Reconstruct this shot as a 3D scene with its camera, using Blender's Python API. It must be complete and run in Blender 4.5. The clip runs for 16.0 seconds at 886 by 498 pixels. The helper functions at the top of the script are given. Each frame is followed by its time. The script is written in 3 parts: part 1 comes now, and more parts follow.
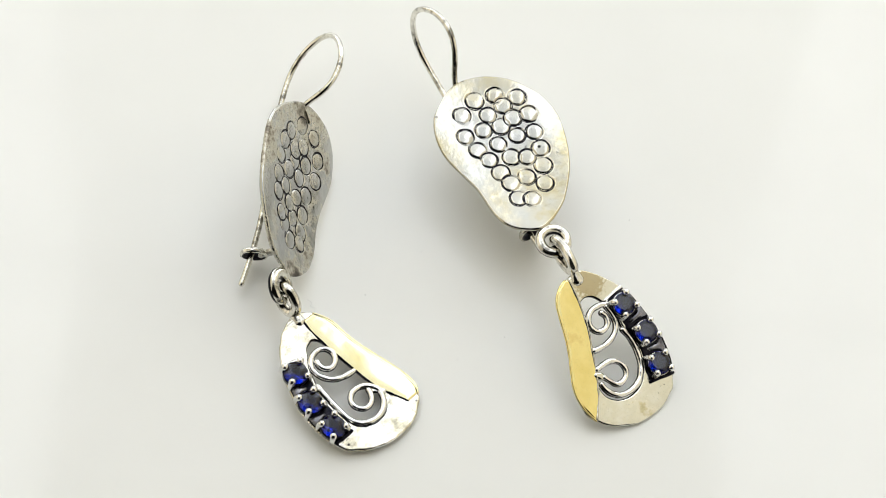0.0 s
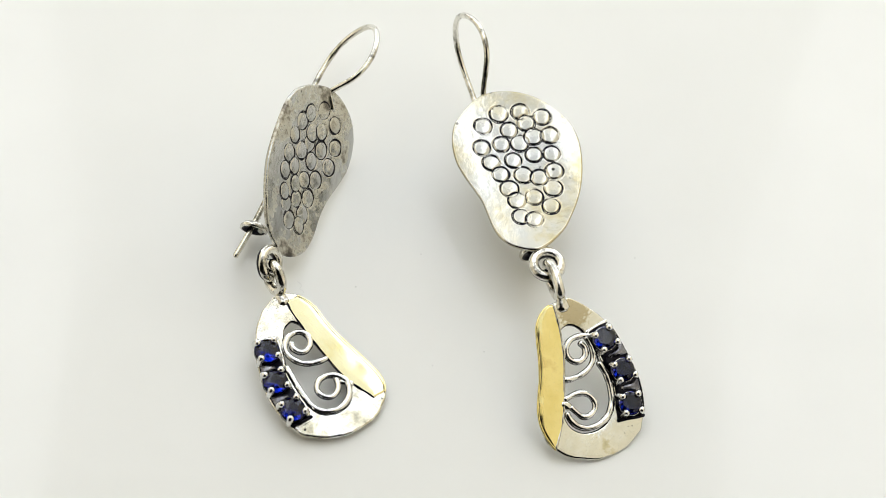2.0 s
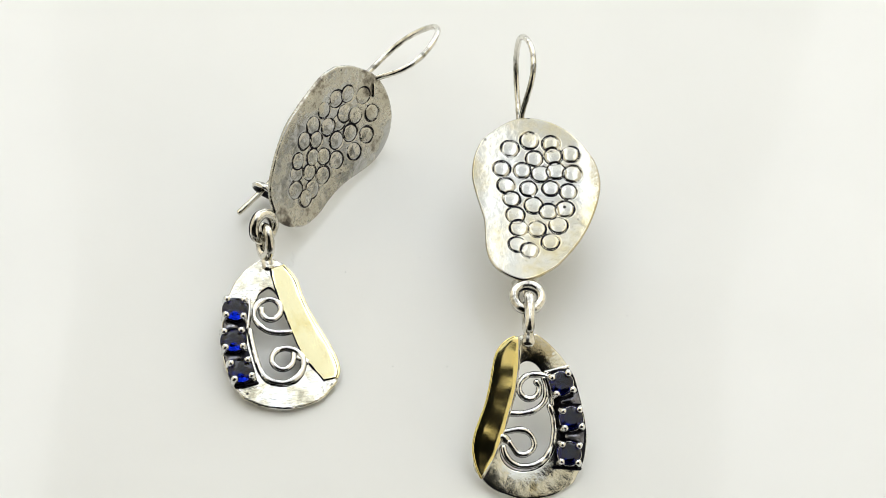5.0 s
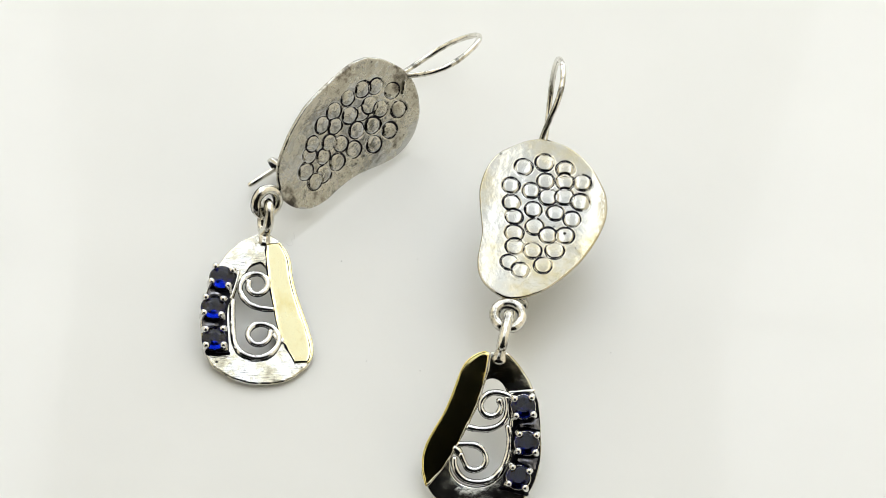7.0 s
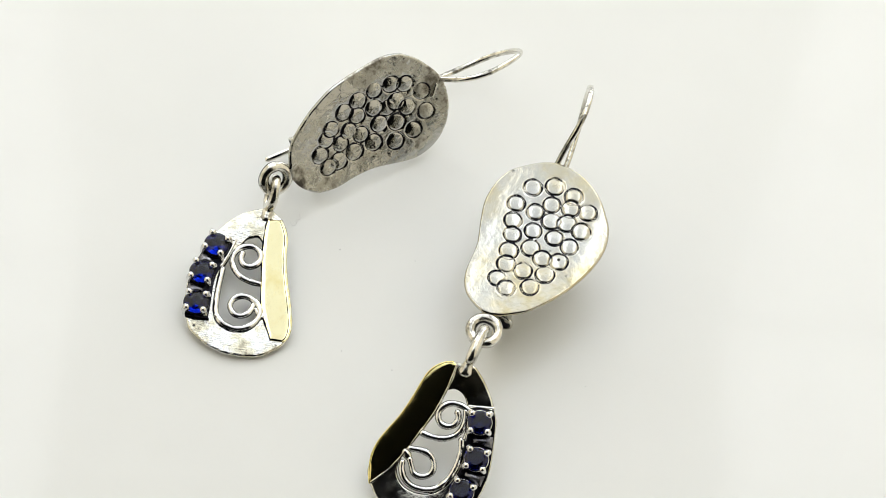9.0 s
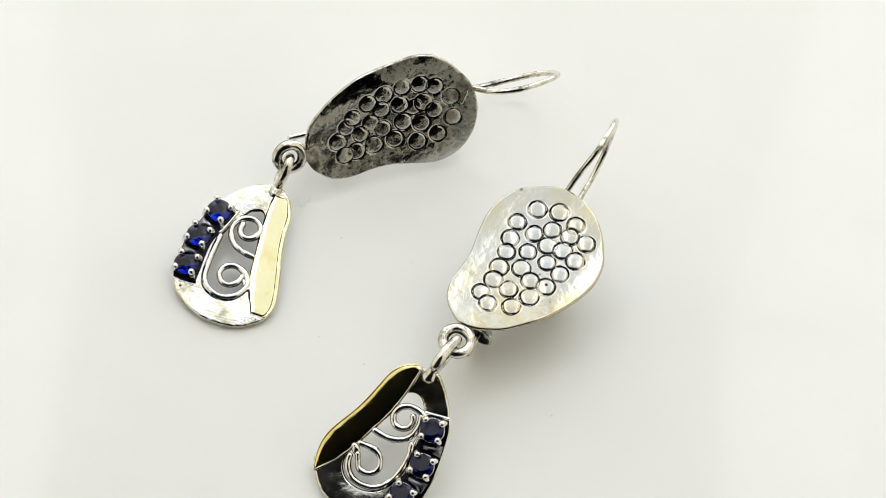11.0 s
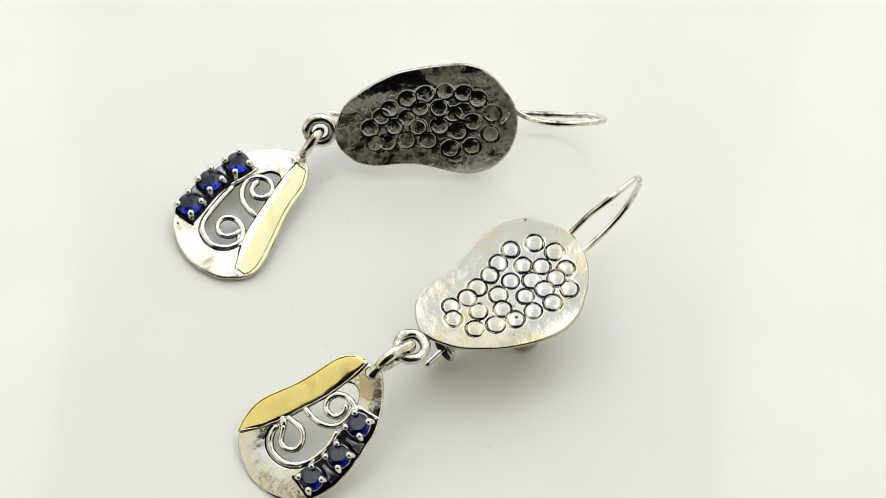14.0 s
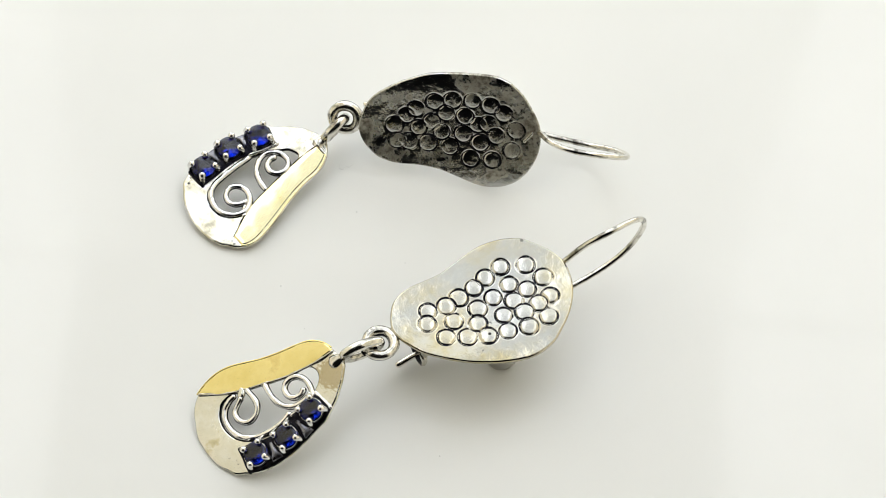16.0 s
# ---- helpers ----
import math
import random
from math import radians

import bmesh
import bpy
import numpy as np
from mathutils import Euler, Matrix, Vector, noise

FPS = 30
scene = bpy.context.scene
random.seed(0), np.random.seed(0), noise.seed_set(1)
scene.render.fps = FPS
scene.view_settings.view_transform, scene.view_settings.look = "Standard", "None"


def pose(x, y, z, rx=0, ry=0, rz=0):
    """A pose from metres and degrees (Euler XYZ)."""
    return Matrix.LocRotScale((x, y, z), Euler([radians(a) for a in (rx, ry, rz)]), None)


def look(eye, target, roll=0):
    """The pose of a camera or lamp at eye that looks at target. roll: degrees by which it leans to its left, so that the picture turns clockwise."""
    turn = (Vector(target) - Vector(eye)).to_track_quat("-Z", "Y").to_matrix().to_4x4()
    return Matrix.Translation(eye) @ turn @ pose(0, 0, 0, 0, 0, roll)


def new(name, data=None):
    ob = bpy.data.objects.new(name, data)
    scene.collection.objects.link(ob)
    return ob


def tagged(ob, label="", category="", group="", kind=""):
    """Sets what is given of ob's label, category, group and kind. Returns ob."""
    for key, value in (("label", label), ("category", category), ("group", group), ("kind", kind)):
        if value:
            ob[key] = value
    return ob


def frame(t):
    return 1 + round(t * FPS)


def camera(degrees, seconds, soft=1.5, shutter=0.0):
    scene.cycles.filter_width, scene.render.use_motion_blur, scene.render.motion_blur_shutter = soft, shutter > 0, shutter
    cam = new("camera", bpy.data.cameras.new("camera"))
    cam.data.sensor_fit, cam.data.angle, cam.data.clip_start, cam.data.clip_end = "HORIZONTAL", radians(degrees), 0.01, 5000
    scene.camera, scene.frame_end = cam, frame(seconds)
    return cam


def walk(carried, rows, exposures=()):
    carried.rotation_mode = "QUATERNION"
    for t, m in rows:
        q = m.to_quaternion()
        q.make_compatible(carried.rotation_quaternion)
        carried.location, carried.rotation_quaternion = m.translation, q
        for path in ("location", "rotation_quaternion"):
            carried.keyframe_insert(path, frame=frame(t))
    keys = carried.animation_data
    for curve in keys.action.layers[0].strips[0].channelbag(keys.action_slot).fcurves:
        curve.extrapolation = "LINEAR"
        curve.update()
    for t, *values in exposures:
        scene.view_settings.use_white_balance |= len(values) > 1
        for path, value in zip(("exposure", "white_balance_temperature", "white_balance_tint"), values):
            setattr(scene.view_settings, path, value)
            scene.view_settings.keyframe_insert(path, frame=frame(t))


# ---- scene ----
cam = camera(19.52, 16.0, soft=0.35)
EYE = Vector((0.0, -0.17672, 0.29956))
AIM = Vector((0.01396, 0.50832, -0.86106))
walk(cam, [(0.0, look(EYE, EYE + AIM * 0.35, 6.6)), (16.0, look(EYE, EYE + AIM * 0.35, 6.6))])
TURN, GAIN = -5.7809, -1.067          # degrees a second, seen from above; the turntable gathers a little speed
TOP = -1.05          # the turntable's surface, in millimetres
MM = 0.001

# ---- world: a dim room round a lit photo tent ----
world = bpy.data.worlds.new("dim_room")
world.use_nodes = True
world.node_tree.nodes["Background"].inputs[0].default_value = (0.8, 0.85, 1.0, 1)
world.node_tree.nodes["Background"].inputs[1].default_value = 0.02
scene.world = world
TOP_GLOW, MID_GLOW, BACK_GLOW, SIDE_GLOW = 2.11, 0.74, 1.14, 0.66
scene.view_settings.exposure = 0.0


# ---- materials ----
def material(name):
    m = bpy.data.materials.new(name)
    m.use_nodes = True
    n = m.node_tree.nodes
    return m, n, m.node_tree.links, n["Principled BSDF"]


def grain(n, l, scale, detail=4.0, where="Object"):
    """Noise in the thing's own metres."""
    tc = n.new("ShaderNodeTexCoord")
    tex = n.new("ShaderNodeTexNoise")
    tex.inputs["Scale"].default_value, tex.inputs["Detail"].default_value = scale, detail
    l.new(tc.outputs[where], tex.inputs["Vector"])
    return tex


def ramp(n, l, source, stops):
    r = n.new("ShaderNodeValToRGB")
    e = r.color_ramp.elements
    while len(e) < len(stops):
        e.new(0.5)
    for el, (p, c) in zip(e, stops):
        el.position = p
        el.color = (*c, 1) if len(c) == 3 else c
    l.new(source, r.inputs[0])
    return r


def relief(n, l, source, bsdf, strength, distance):
    b = n.new("ShaderNodeBump")
    b.inputs["Strength"].default_value, b.inputs["Distance"].default_value = strength, distance
    l.new(source, b.inputs["Height"])
    l.new(b.outputs[0], bsdf.inputs["Normal"])


def grey(v):
    return (v, v, v)


def metal(name, tones, rough, scale, bump, fine_scale=900.0, pits=0.0, brushed=False, patchy=False, rim=None, spotted=0.44, stain=None):
    """A metal with patches of tone, scratches and, if asked for, small dark pits. rim: half width, half length and strength of a stain left where the cloth did not rub. stain: middle, radius and colour of one brown tarnish spot."""
    m, n, l, b = material(name)
    b.inputs["Metallic"].default_value = 1.0
    big = grain(n, l, scale, 5.0)
    big.inputs["Roughness"].default_value = 0.66
    tone = big.outputs[0]
    if rim:
        tc = n.new("ShaderNodeTexCoord")
        shrink = n.new("ShaderNodeMapping")
        shrink.inputs["Scale"].default_value = (1 / rim[0], 1 / rim[1], 0.0)
        l.new(tc.outputs["Object"], shrink.inputs["Vector"])
        ball = n.new("ShaderNodeTexGradient")
        ball.gradient_type = "SPHERICAL"
        l.new(shrink.outputs[0], ball.inputs["Vector"])
        add = n.new("ShaderNodeMath")
        add.operation = "MULTIPLY_ADD"
        l.new(ball.outputs[1], add.inputs[0])
        add.inputs[1].default_value = -rim[2]
        shift = n.new("ShaderNodeMath")
        shift.inputs[1].default_value = 0.4 * rim[2]
        l.new(tone, shift.inputs[0])
        l.new(shift.outputs[0], add.inputs[2])
        tone = add.outputs[0]
    colour = ramp(n, l, tone, tones).outputs[0]
    fine = grain(n, l, fine_scale, 6.0)
    if brushed:
        stretch = n.new("ShaderNodeMapping")
        stretch.inputs["Scale"].default_value = (1.0, 7.0, 1.0)
        l.new(fine.inputs["Vector"].links[0].from_socket, stretch.inputs["Vector"])
        l.new(stretch.outputs[0], fine.inputs["Vector"])
    if pits:
        tc = n.new("ShaderNodeTexCoord")
        cells = n.new("ShaderNodeTexVoronoi")
        cells.inputs["Scale"].default_value = 620.0
        l.new(tc.outputs["Object"], cells.inputs["Vector"])
        spots = ramp(n, l, cells.outputs["Distance"], [(pits * 0.6, grey(0.0)), (pits, grey(1.0))])
        where = ramp(n, l, grain(n, l, 230.0, 3.0).outputs[0], [(spotted, grey(1.0)), (spotted + 0.06, grey(0.0))])
        keep = n.new("ShaderNodeMath")
        keep.operation = "MAXIMUM"
        l.new(spots.outputs[0], keep.inputs[0])
        l.new(where.outputs[0], keep.inputs[1])
        mix = n.new("ShaderNodeMix")
        mix.data_type = "RGBA"
        l.new(keep.outputs[0], mix.inputs[0])
        mix.inputs[6].default_value = (0.06, 0.055, 0.05, 1)
        l.new(colour, mix.inputs[7])
        colour = mix.outputs[2]
    if stain:
        tc = n.new("ShaderNodeTexCoord")
        near = n.new("ShaderNodeMapping")
        near.vector_type = "TEXTURE"
        near.inputs["Location"].default_value = stain[0]
        near.inputs["Scale"].default_value = (stain[1], stain[1], 1.0)
        l.new(tc.outputs["Object"], near.inputs["Vector"])
        ball = n.new("ShaderNodeTexGradient")
        ball.gradient_type = "SPHERICAL"
        l.new(near.outputs[0], ball.inputs["Vector"])
        speckle = n.new("ShaderNodeMath")
        speckle.operation = "MULTIPLY_ADD"
        speckle.inputs[1].default_value = 1.1
        l.new(grain(n, l, 2600.0, 5.0).outputs[0], speckle.inputs[0])
        l.new(ball.outputs[1], speckle.inputs[2])
        mix = n.new("ShaderNodeMix")
        mix.data_type = "RGBA"
        l.new(ramp(n, l, speckle.outputs[0], [(0.75, grey(0.0)), (1.65, grey(0.8))]).outputs[0], mix.inputs[0])
        l.new(colour, mix.inputs[6])
        mix.inputs[7].default_value = (*stain[2], 1)
        colour = mix.outputs[2]
    l.new(colour, b.inputs["Base Color"])
    if patchy:
        big.inputs["Detail"].default_value, big.inputs["Roughness"].default_value = 9.0, 0.72
        l.new(ramp(n, l, tone, [(0.45, grey(rough[0])), (0.55, grey(rough[1]))]).outputs[0], b.inputs["Roughness"])
    else:
        l.new(ramp(n, l, fine.outputs[0], [(0.3, grey(rough[0])), (0.7, grey(rough[1]))]).outputs[0], b.inputs["Roughness"])
    relief(n, l, fine.outputs[0], b, 0.5, bump)
    return m


PLATE = metal("tarnished_silver_plate", [(0.34, (0.57, 0.57, 0.55)), (0.44, (0.55, 0.54, 0.49)), (0.52, (0.57, 0.54, 0.45)), (0.62, (0.54, 0.48, 0.32)), (0.78, (0.40, 0.34, 0.19))], (0.09, 0.24), 80.0, 0.00008, 1300.0, 0.17, rim=(0.0125, 0.016, 0.23), spotted=0.52)
DOME = metal("stamped_silver", [(0.38, (0.60, 0.60, 0.58)), (0.48, (0.52, 0.50, 0.43)), (0.54, (0.62, 0.60, 0.54)), (0.64, (0.44, 0.40, 0.28))], (0.06, 0.24), 420.0, 0.00006, 1300.0)
SILVER = metal("polished_silver", [(0.34, (0.86, 0.86, 0.87)), (0.44, (0.80, 0.79, 0.76)), (0.51, (0.73, 0.70, 0.58)), (0.59, (0.56, 0.52, 0.40)), (0.68, (0.26, 0.24, 0.19))], (0.06, 0.30), 230.0, 0.00020, 620.0, 0.13, True, rim=(0.016, 0.016, 0.10))
TARNISHED = metal("tarnished_silver", [(0.36, (0.75, 0.75, 0.71)), (0.47, (0.71, 0.70, 0.62)), (0.53, (0.75, 0.74, 0.67)), (0.61, (0.63, 0.59, 0.44)), (0.72, (0.42, 0.38, 0.23))], (0.05, 0.18), 210.0, 0.00006, 1000.0, 0.12, rim=(0.016, 0.016, 0.08), stain=((0.0012, 0.0086, 0.0), 0.0030, (0.44, 0.37, 0.22)))
BRIGHT = metal("bright_silver_wire", [(0.33, (0.55, 0.54, 0.52)), (0.42, (0.76, 0.76, 0.75)), (0.62, (0.89, 0.88, 0.86)), (0.74, (0.60, 0.58, 0.52))], (0.08, 0.26), 420.0, 0.00005)
AGED = metal("oxidised_silver", [(0.36, (0.50, 0.50, 0.50)), (0.46, (0.48, 0.48, 0.46)), (0.53, (0.60, 0.58, 0.51)), (0.57, (0.36, 0.33, 0.28)), (0.63, (0.10, 0.09, 0.08))], (0.06, 0.48), 150.0, 0.00026, 520.0, 0.14, False, True, rim=(0.018, 0.0145, 0.20), spotted=0.50)
WIRE = metal("silver_wire", [(0.36, (0.20, 0.19, 0.17)), (0.46, (0.64, 0.62, 0.56)), (0.58, (0.84, 0.82, 0.76)), (0.70, (0.30, 0.27, 0.22))], (0.08, 0.26), 420.0, 0.00005)
# same gold twice: the left band's white reflections are put into a paler colour
GOLD = metal("gold_paled_by_reflection", [(0.35, (0.87, 0.76, 0.38)), (0.50, (0.92, 0.85, 0.53)), (0.60, (0.91, 0.83, 0.50)), (0.70, (0.77, 0.62, 0.28))], (0.05, 0.15), 130.0, 0.000012)
DEEP_GOLD = metal("deep_yellow_gold", [(0.35, (0.83, 0.69, 0.27)), (0.55, (0.89, 0.77, 0.36)), (0.70, (0.74, 0.55, 0.20))], (0.05, 0.13), 150.0, 0.000010)
SADDLE = metal("grey_oxidised_silver", [(0.38, (0.10, 0.10, 0.12)), (0.55, (0.24, 0.24, 0.27)), (0.70, (0.40, 0.40, 0.42))], (0.18, 0.40), 500.0, 0.00010)
NIELLO = metal("blackened_silver", [(0.40, (0.006, 0.006, 0.010)), (0.62, (0.02, 0.02, 0.026)), (0.78, (0.12, 0.12, 0.13))], (0.16, 0.40), 700.0, 0.00008)

SAPPHIRE, n, l, b = material("blue_sapphire")
b.inputs["Base Color"].default_value = (0.003, 0.016, 0.42, 1)
b.inputs["Roughness"].default_value = 0.03
b.inputs["IOR"].default_value = 1.52
b.inputs["Specular IOR Level"].default_value = 0.22
b.inputs["Transmission Weight"].default_value = 1.0

ACRYLIC, n, l, b = material("white_acrylic")
cloud = grain(n, l, 40.0, 3.0)
l.new(ramp(n, l, cloud.outputs[0], [(0.3, (0.845, 0.85, 0.838)), (0.7, (0.87, 0.875, 0.863))]).outputs[0], b.inputs["Base Color"])
fog = grain(n, l, 300.0, 4.0)
l.new(ramp(n, l, fog.outputs[0], [(0.3, grey(0.035)), (0.7, grey(0.06))]).outputs[0], b.inputs["Roughness"])
b.inputs["IOR"].default_value = 1.53


def plain(name, colour, rough, scale=30.0):
    m, n, l, b = material(name)
    tex = grain(n, l, scale)
    dark = tuple(c * 0.82 for c in colour)
    l.new(ramp(n, l, tex.outputs[0], [(0.3, dark), (0.7, colour)]).outputs[0], b.inputs["Base Color"])
    b.inputs["Roughness"].default_value = rough
    relief(n, l, tex.outputs[0], b, 0.2, 0.0005)
    return m


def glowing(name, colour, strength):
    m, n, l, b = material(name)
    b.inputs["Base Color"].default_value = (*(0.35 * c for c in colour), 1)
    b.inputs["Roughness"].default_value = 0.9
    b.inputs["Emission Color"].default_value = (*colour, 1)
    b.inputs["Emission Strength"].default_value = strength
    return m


LINEN = plain("dark_table", (0.09, 0.09, 0.09), 0.6)
ROOM = plain("dark_wall", (0.012, 0.012, 0.015), 0.8, 4.0)
RODS = plain("black_rod", (0.03, 0.03, 0.03), 0.4)
PUTTY = plain("pale_grey_putty", (0.62, 0.62, 0.60), 0.45, 500.0)
DUST = plain("grey_dust", (0.66, 0.66, 0.66), 0.9, 900.0)
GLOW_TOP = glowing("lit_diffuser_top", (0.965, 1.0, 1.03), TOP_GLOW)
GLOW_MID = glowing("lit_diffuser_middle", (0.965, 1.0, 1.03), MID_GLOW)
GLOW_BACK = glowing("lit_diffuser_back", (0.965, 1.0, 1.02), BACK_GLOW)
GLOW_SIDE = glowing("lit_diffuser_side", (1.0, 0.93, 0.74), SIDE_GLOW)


# ---- mesh helpers (shapes in millimetres) ----
def oxide_and_shade(bm, limit=0.2, mid=None):
    """Blackening, part oxide, part painted shade: the undersides, and for a ring its inside."""
    bm.normal_update()
    bmesh.ops.recalc_face_normals(bm, faces=bm.faces)
    for f in bm.faces:
        c = f.calc_center_median()
        inside = mid is not None and f.normal.dot((mid - c).normalized()) > 0.75
        if f.normal.z < limit or inside:
            f.material_index = 1
    return bm


def part(name, bm, mat, parent, label="", at=None, smooth=True):
    me = bpy.data.meshes.new(name)
    bmesh.ops.recalc_face_normals(bm, faces=bm.faces)
    bm.to_mesh(me)
    bm.free()
    for m in (mat if isinstance(mat, (list, tuple)) else [mat]):
        me.materials.append(m)
    for p in me.polygons:
        p.use_smooth = smooth
    ob = new(name, me)
    ob.parent = parent
    if at is not None:
        ob.matrix_basis = at
    return tagged(ob, label)


def curve_through(pts, steps=6, closed=False):
    """Catmull-Rom curve through the points."""
    p = [Vector(v) for v in pts]
    out, k = [], len(p)
    for i in range(k if closed else k - 1):
        a, b, c, d = (p[(i + j) % k] if closed else p[min(max(i + j, 0), k - 1)] for j in (-1, 0, 1, 2))
        for s in range(steps):
            t = s / steps
            out.append(0.5 * ((2 * b) + (c - a) * t + (2 * a - 5 * b + 4 * c - d) * t * t + (3 * b - a - 3 * c + d) * t ** 3))
    if not closed:
        out.append(p[-1])
    return out


def tube(path, radius, sides=12, closed=False, bm=None, flat=1.0, wobble=0.0):
    """A round wire along a path; its ends are rounded."""
    bm = bm or bmesh.new()
    k = len(path)
    tan = [((path[(i + 1) % k] - path[i - 1]) if closed else (path[min(i + 1, k - 1)] - path[max(i - 1, 0)])).normalized() for i in range(k)]
    side = tan[0].orthogonal().normalized()
    if abs(tan[0].z) < 0.9:
        side = tan[0].cross(Vector((0, 0, 1))).normalized()
    rings = []
    for i in range(k):
        side = (side - tan[i] * side.dot(tan[i])).normalized()
        up = tan[i].cross(side)
        r = (radius(i / max(k - 1, 1)) if callable(radius) else radius) * (1 + wobble * noise.noise(path[i] * 0.8))
        rings.append((path[i], side.copy(), up, r))
    if not closed:
        c0, s0, u0, r0 = rings[0]
        c1, s1, u1, r1 = rings[-1]
        rings = [(c0 - tan[0] * r0 * 0.75, s0, u0, r0 * 0.25), (c0 - tan[0] * r0 * 0.5, s0, u0, r0 * 0.75)] + rings + [
            (c1 + tan[-1] * r1 * 0.5, s1, u1, r1 * 0.75), (c1 + tan[-1] * r1 * 0.75, s1, u1, r1 * 0.25)]
    loops = [[bm.verts.new((c + s * math.cos(a) * r + u * math.sin(a) * r * flat) * MM) for a in (2 * math.pi * j / sides for j in range(sides))] for c, s, u, r in rings]
    for i in range(len(loops) if closed else len(loops) - 1):
        a, b = loops[i], loops[(i + 1) % len(loops)]
        # a closed wire may come round turned: join it to the nearest vertex
        off = min(range(sides), key=lambda o: (a[0].co - b[o].co).length) if closed and i == len(loops) - 1 else 0
        for j in range(sides):
            bm.faces.new((a[j], a[(j + 1) % sides], b[(j + 1 + off) % sides], b[(j + off) % sides]))
    if not closed:
        bm.faces.new(loops[0])
        bm.faces.new(loops[-1])
    return bm


def ring_path(radius, steps=40, squash=1.0):
    return [Vector((math.cos(a) * radius, math.sin(a) * radius * squash, 0)) for a in (2 * math.pi * i / steps for i in range(steps))]


def lathe(profile, sides=24, bm=None, at=(0, 0, 0), dark_rows=()):
    """A turned piece: profile of (radius, height); dark_rows take the second material."""
    bm = bm or bmesh.new()
    rows = [[bm.verts.new(((at[0] + r * math.cos(a)) * MM, (at[1] + r * math.sin(a)) * MM, (at[2] + z) * MM)) for a in (2 * math.pi * j / sides for j in range(sides))] for r, z in profile]
    for i in range(len(rows) - 1):
        for j in range(sides):
            f = bm.faces.new((rows[i][j], rows[i][(j + 1) % sides], rows[i + 1][(j + 1) % sides], rows[i + 1][j]))
            f.material_index = 1 if i in dark_rows else 0
    bm.faces.new(rows[-1])
    bm.faces.new(rows[0])
    return bm


def dish(x, y):
    """The plates are hollowed a little: their rims stand towards the viewer."""
    return 0.0075 * (x * x * 1.3 + y * y * 0.55) - 0.25 - 0.045 * max(0.0, x - 5.5) ** 2 - 0.03 * max(0.0, -x - 4.5) ** 2


def stamps(circles, seed, force=1.0):
    """Where the ring punch struck: place, radius and how hard, blow after blow."""
    rnd = random.Random(seed)
    return [(x, y, 1.2 * rnd.uniform(0.94, 1.04), force * rnd.uniform(0.75, 1.1), rnd.uniform(0, 2 * math.pi)) for x, y in circles]


def struck(x, y, blows):
    """Height of the hammered and punched sheet, in millimetres."""
    z = dish(x, y) + 0.05 * noise.noise(Vector((x * 0.35, y * 0.35, 3.0))) + 0.012 * noise.noise(Vector((x * 0.9, y * 0.9, 7.0))) + 0.003 * noise.noise(Vector((x * 2.6, y * 2.6, 1.0)))
    pillow, groove = 0.0, 0.0
    for cx, cy, r, hard, lean in blows:
        dx, dy = x - cx, y - cy
        if abs(dx) > 1.9 or abs(dy) > 1.9:
            continue
        d = math.hypot(dx, dy)
        if d < r:
            pillow = max(pillow, hard * (0.14 * (1 - (d / r) ** 2) + 0.05 * math.cos(math.atan2(dy, dx) - lean) * d / r))
        groove = max(groove, hard * 0.15 * math.exp(-((d - r) / 0.13) ** 2) - 0.035 * math.exp(-((d - r - 0.34) / 0.14) ** 2))
    return z + pillow - groove


def plate_mesh(outline, blows, thick=0.75):
    """A hollowed sheet with a rounded rim, punched with rings."""
    bm = bmesh.new()
    loop = resample(curve_through([(x, y, 0) for x, y in [*outline, outline[0]]], 8), 341)[:-1]
    mid = sum(loop, Vector()) / len(loop)
    k = len(loop)
    rows = []

    def row(s, dz, top=True):
        rows.append([])
        for p in loop:
            x, y = mid.x + (p.x - mid.x) * s, mid.y + (p.y - mid.y) * s
            rows[-1].append(bm.verts.new(Vector((x, y, (struck(x, y, blows) if top else dish(x, y)) + dz)) * MM))
    steps = 96
    for i in range(1, steps - 2):
        row(i / steps, 0)
    row(0.975, 0.0)
    row(0.990, -0.05)
    row(1.0, -0.22, False)
    row(0.998, -0.52, False)
    row(0.97, -thick, False)
    row(0.6, -thick, False)
    row(0.1, -thick, False)
    for i in range(len(rows) - 1):
        for j in range(k):
            bm.faces.new((rows[i][j], rows[i][(j + 1) % k], rows[i + 1][(j + 1) % k], rows[i + 1][j]))
    bm.faces.new(rows[0])
    bm.faces.new(rows[-1])
    return bm


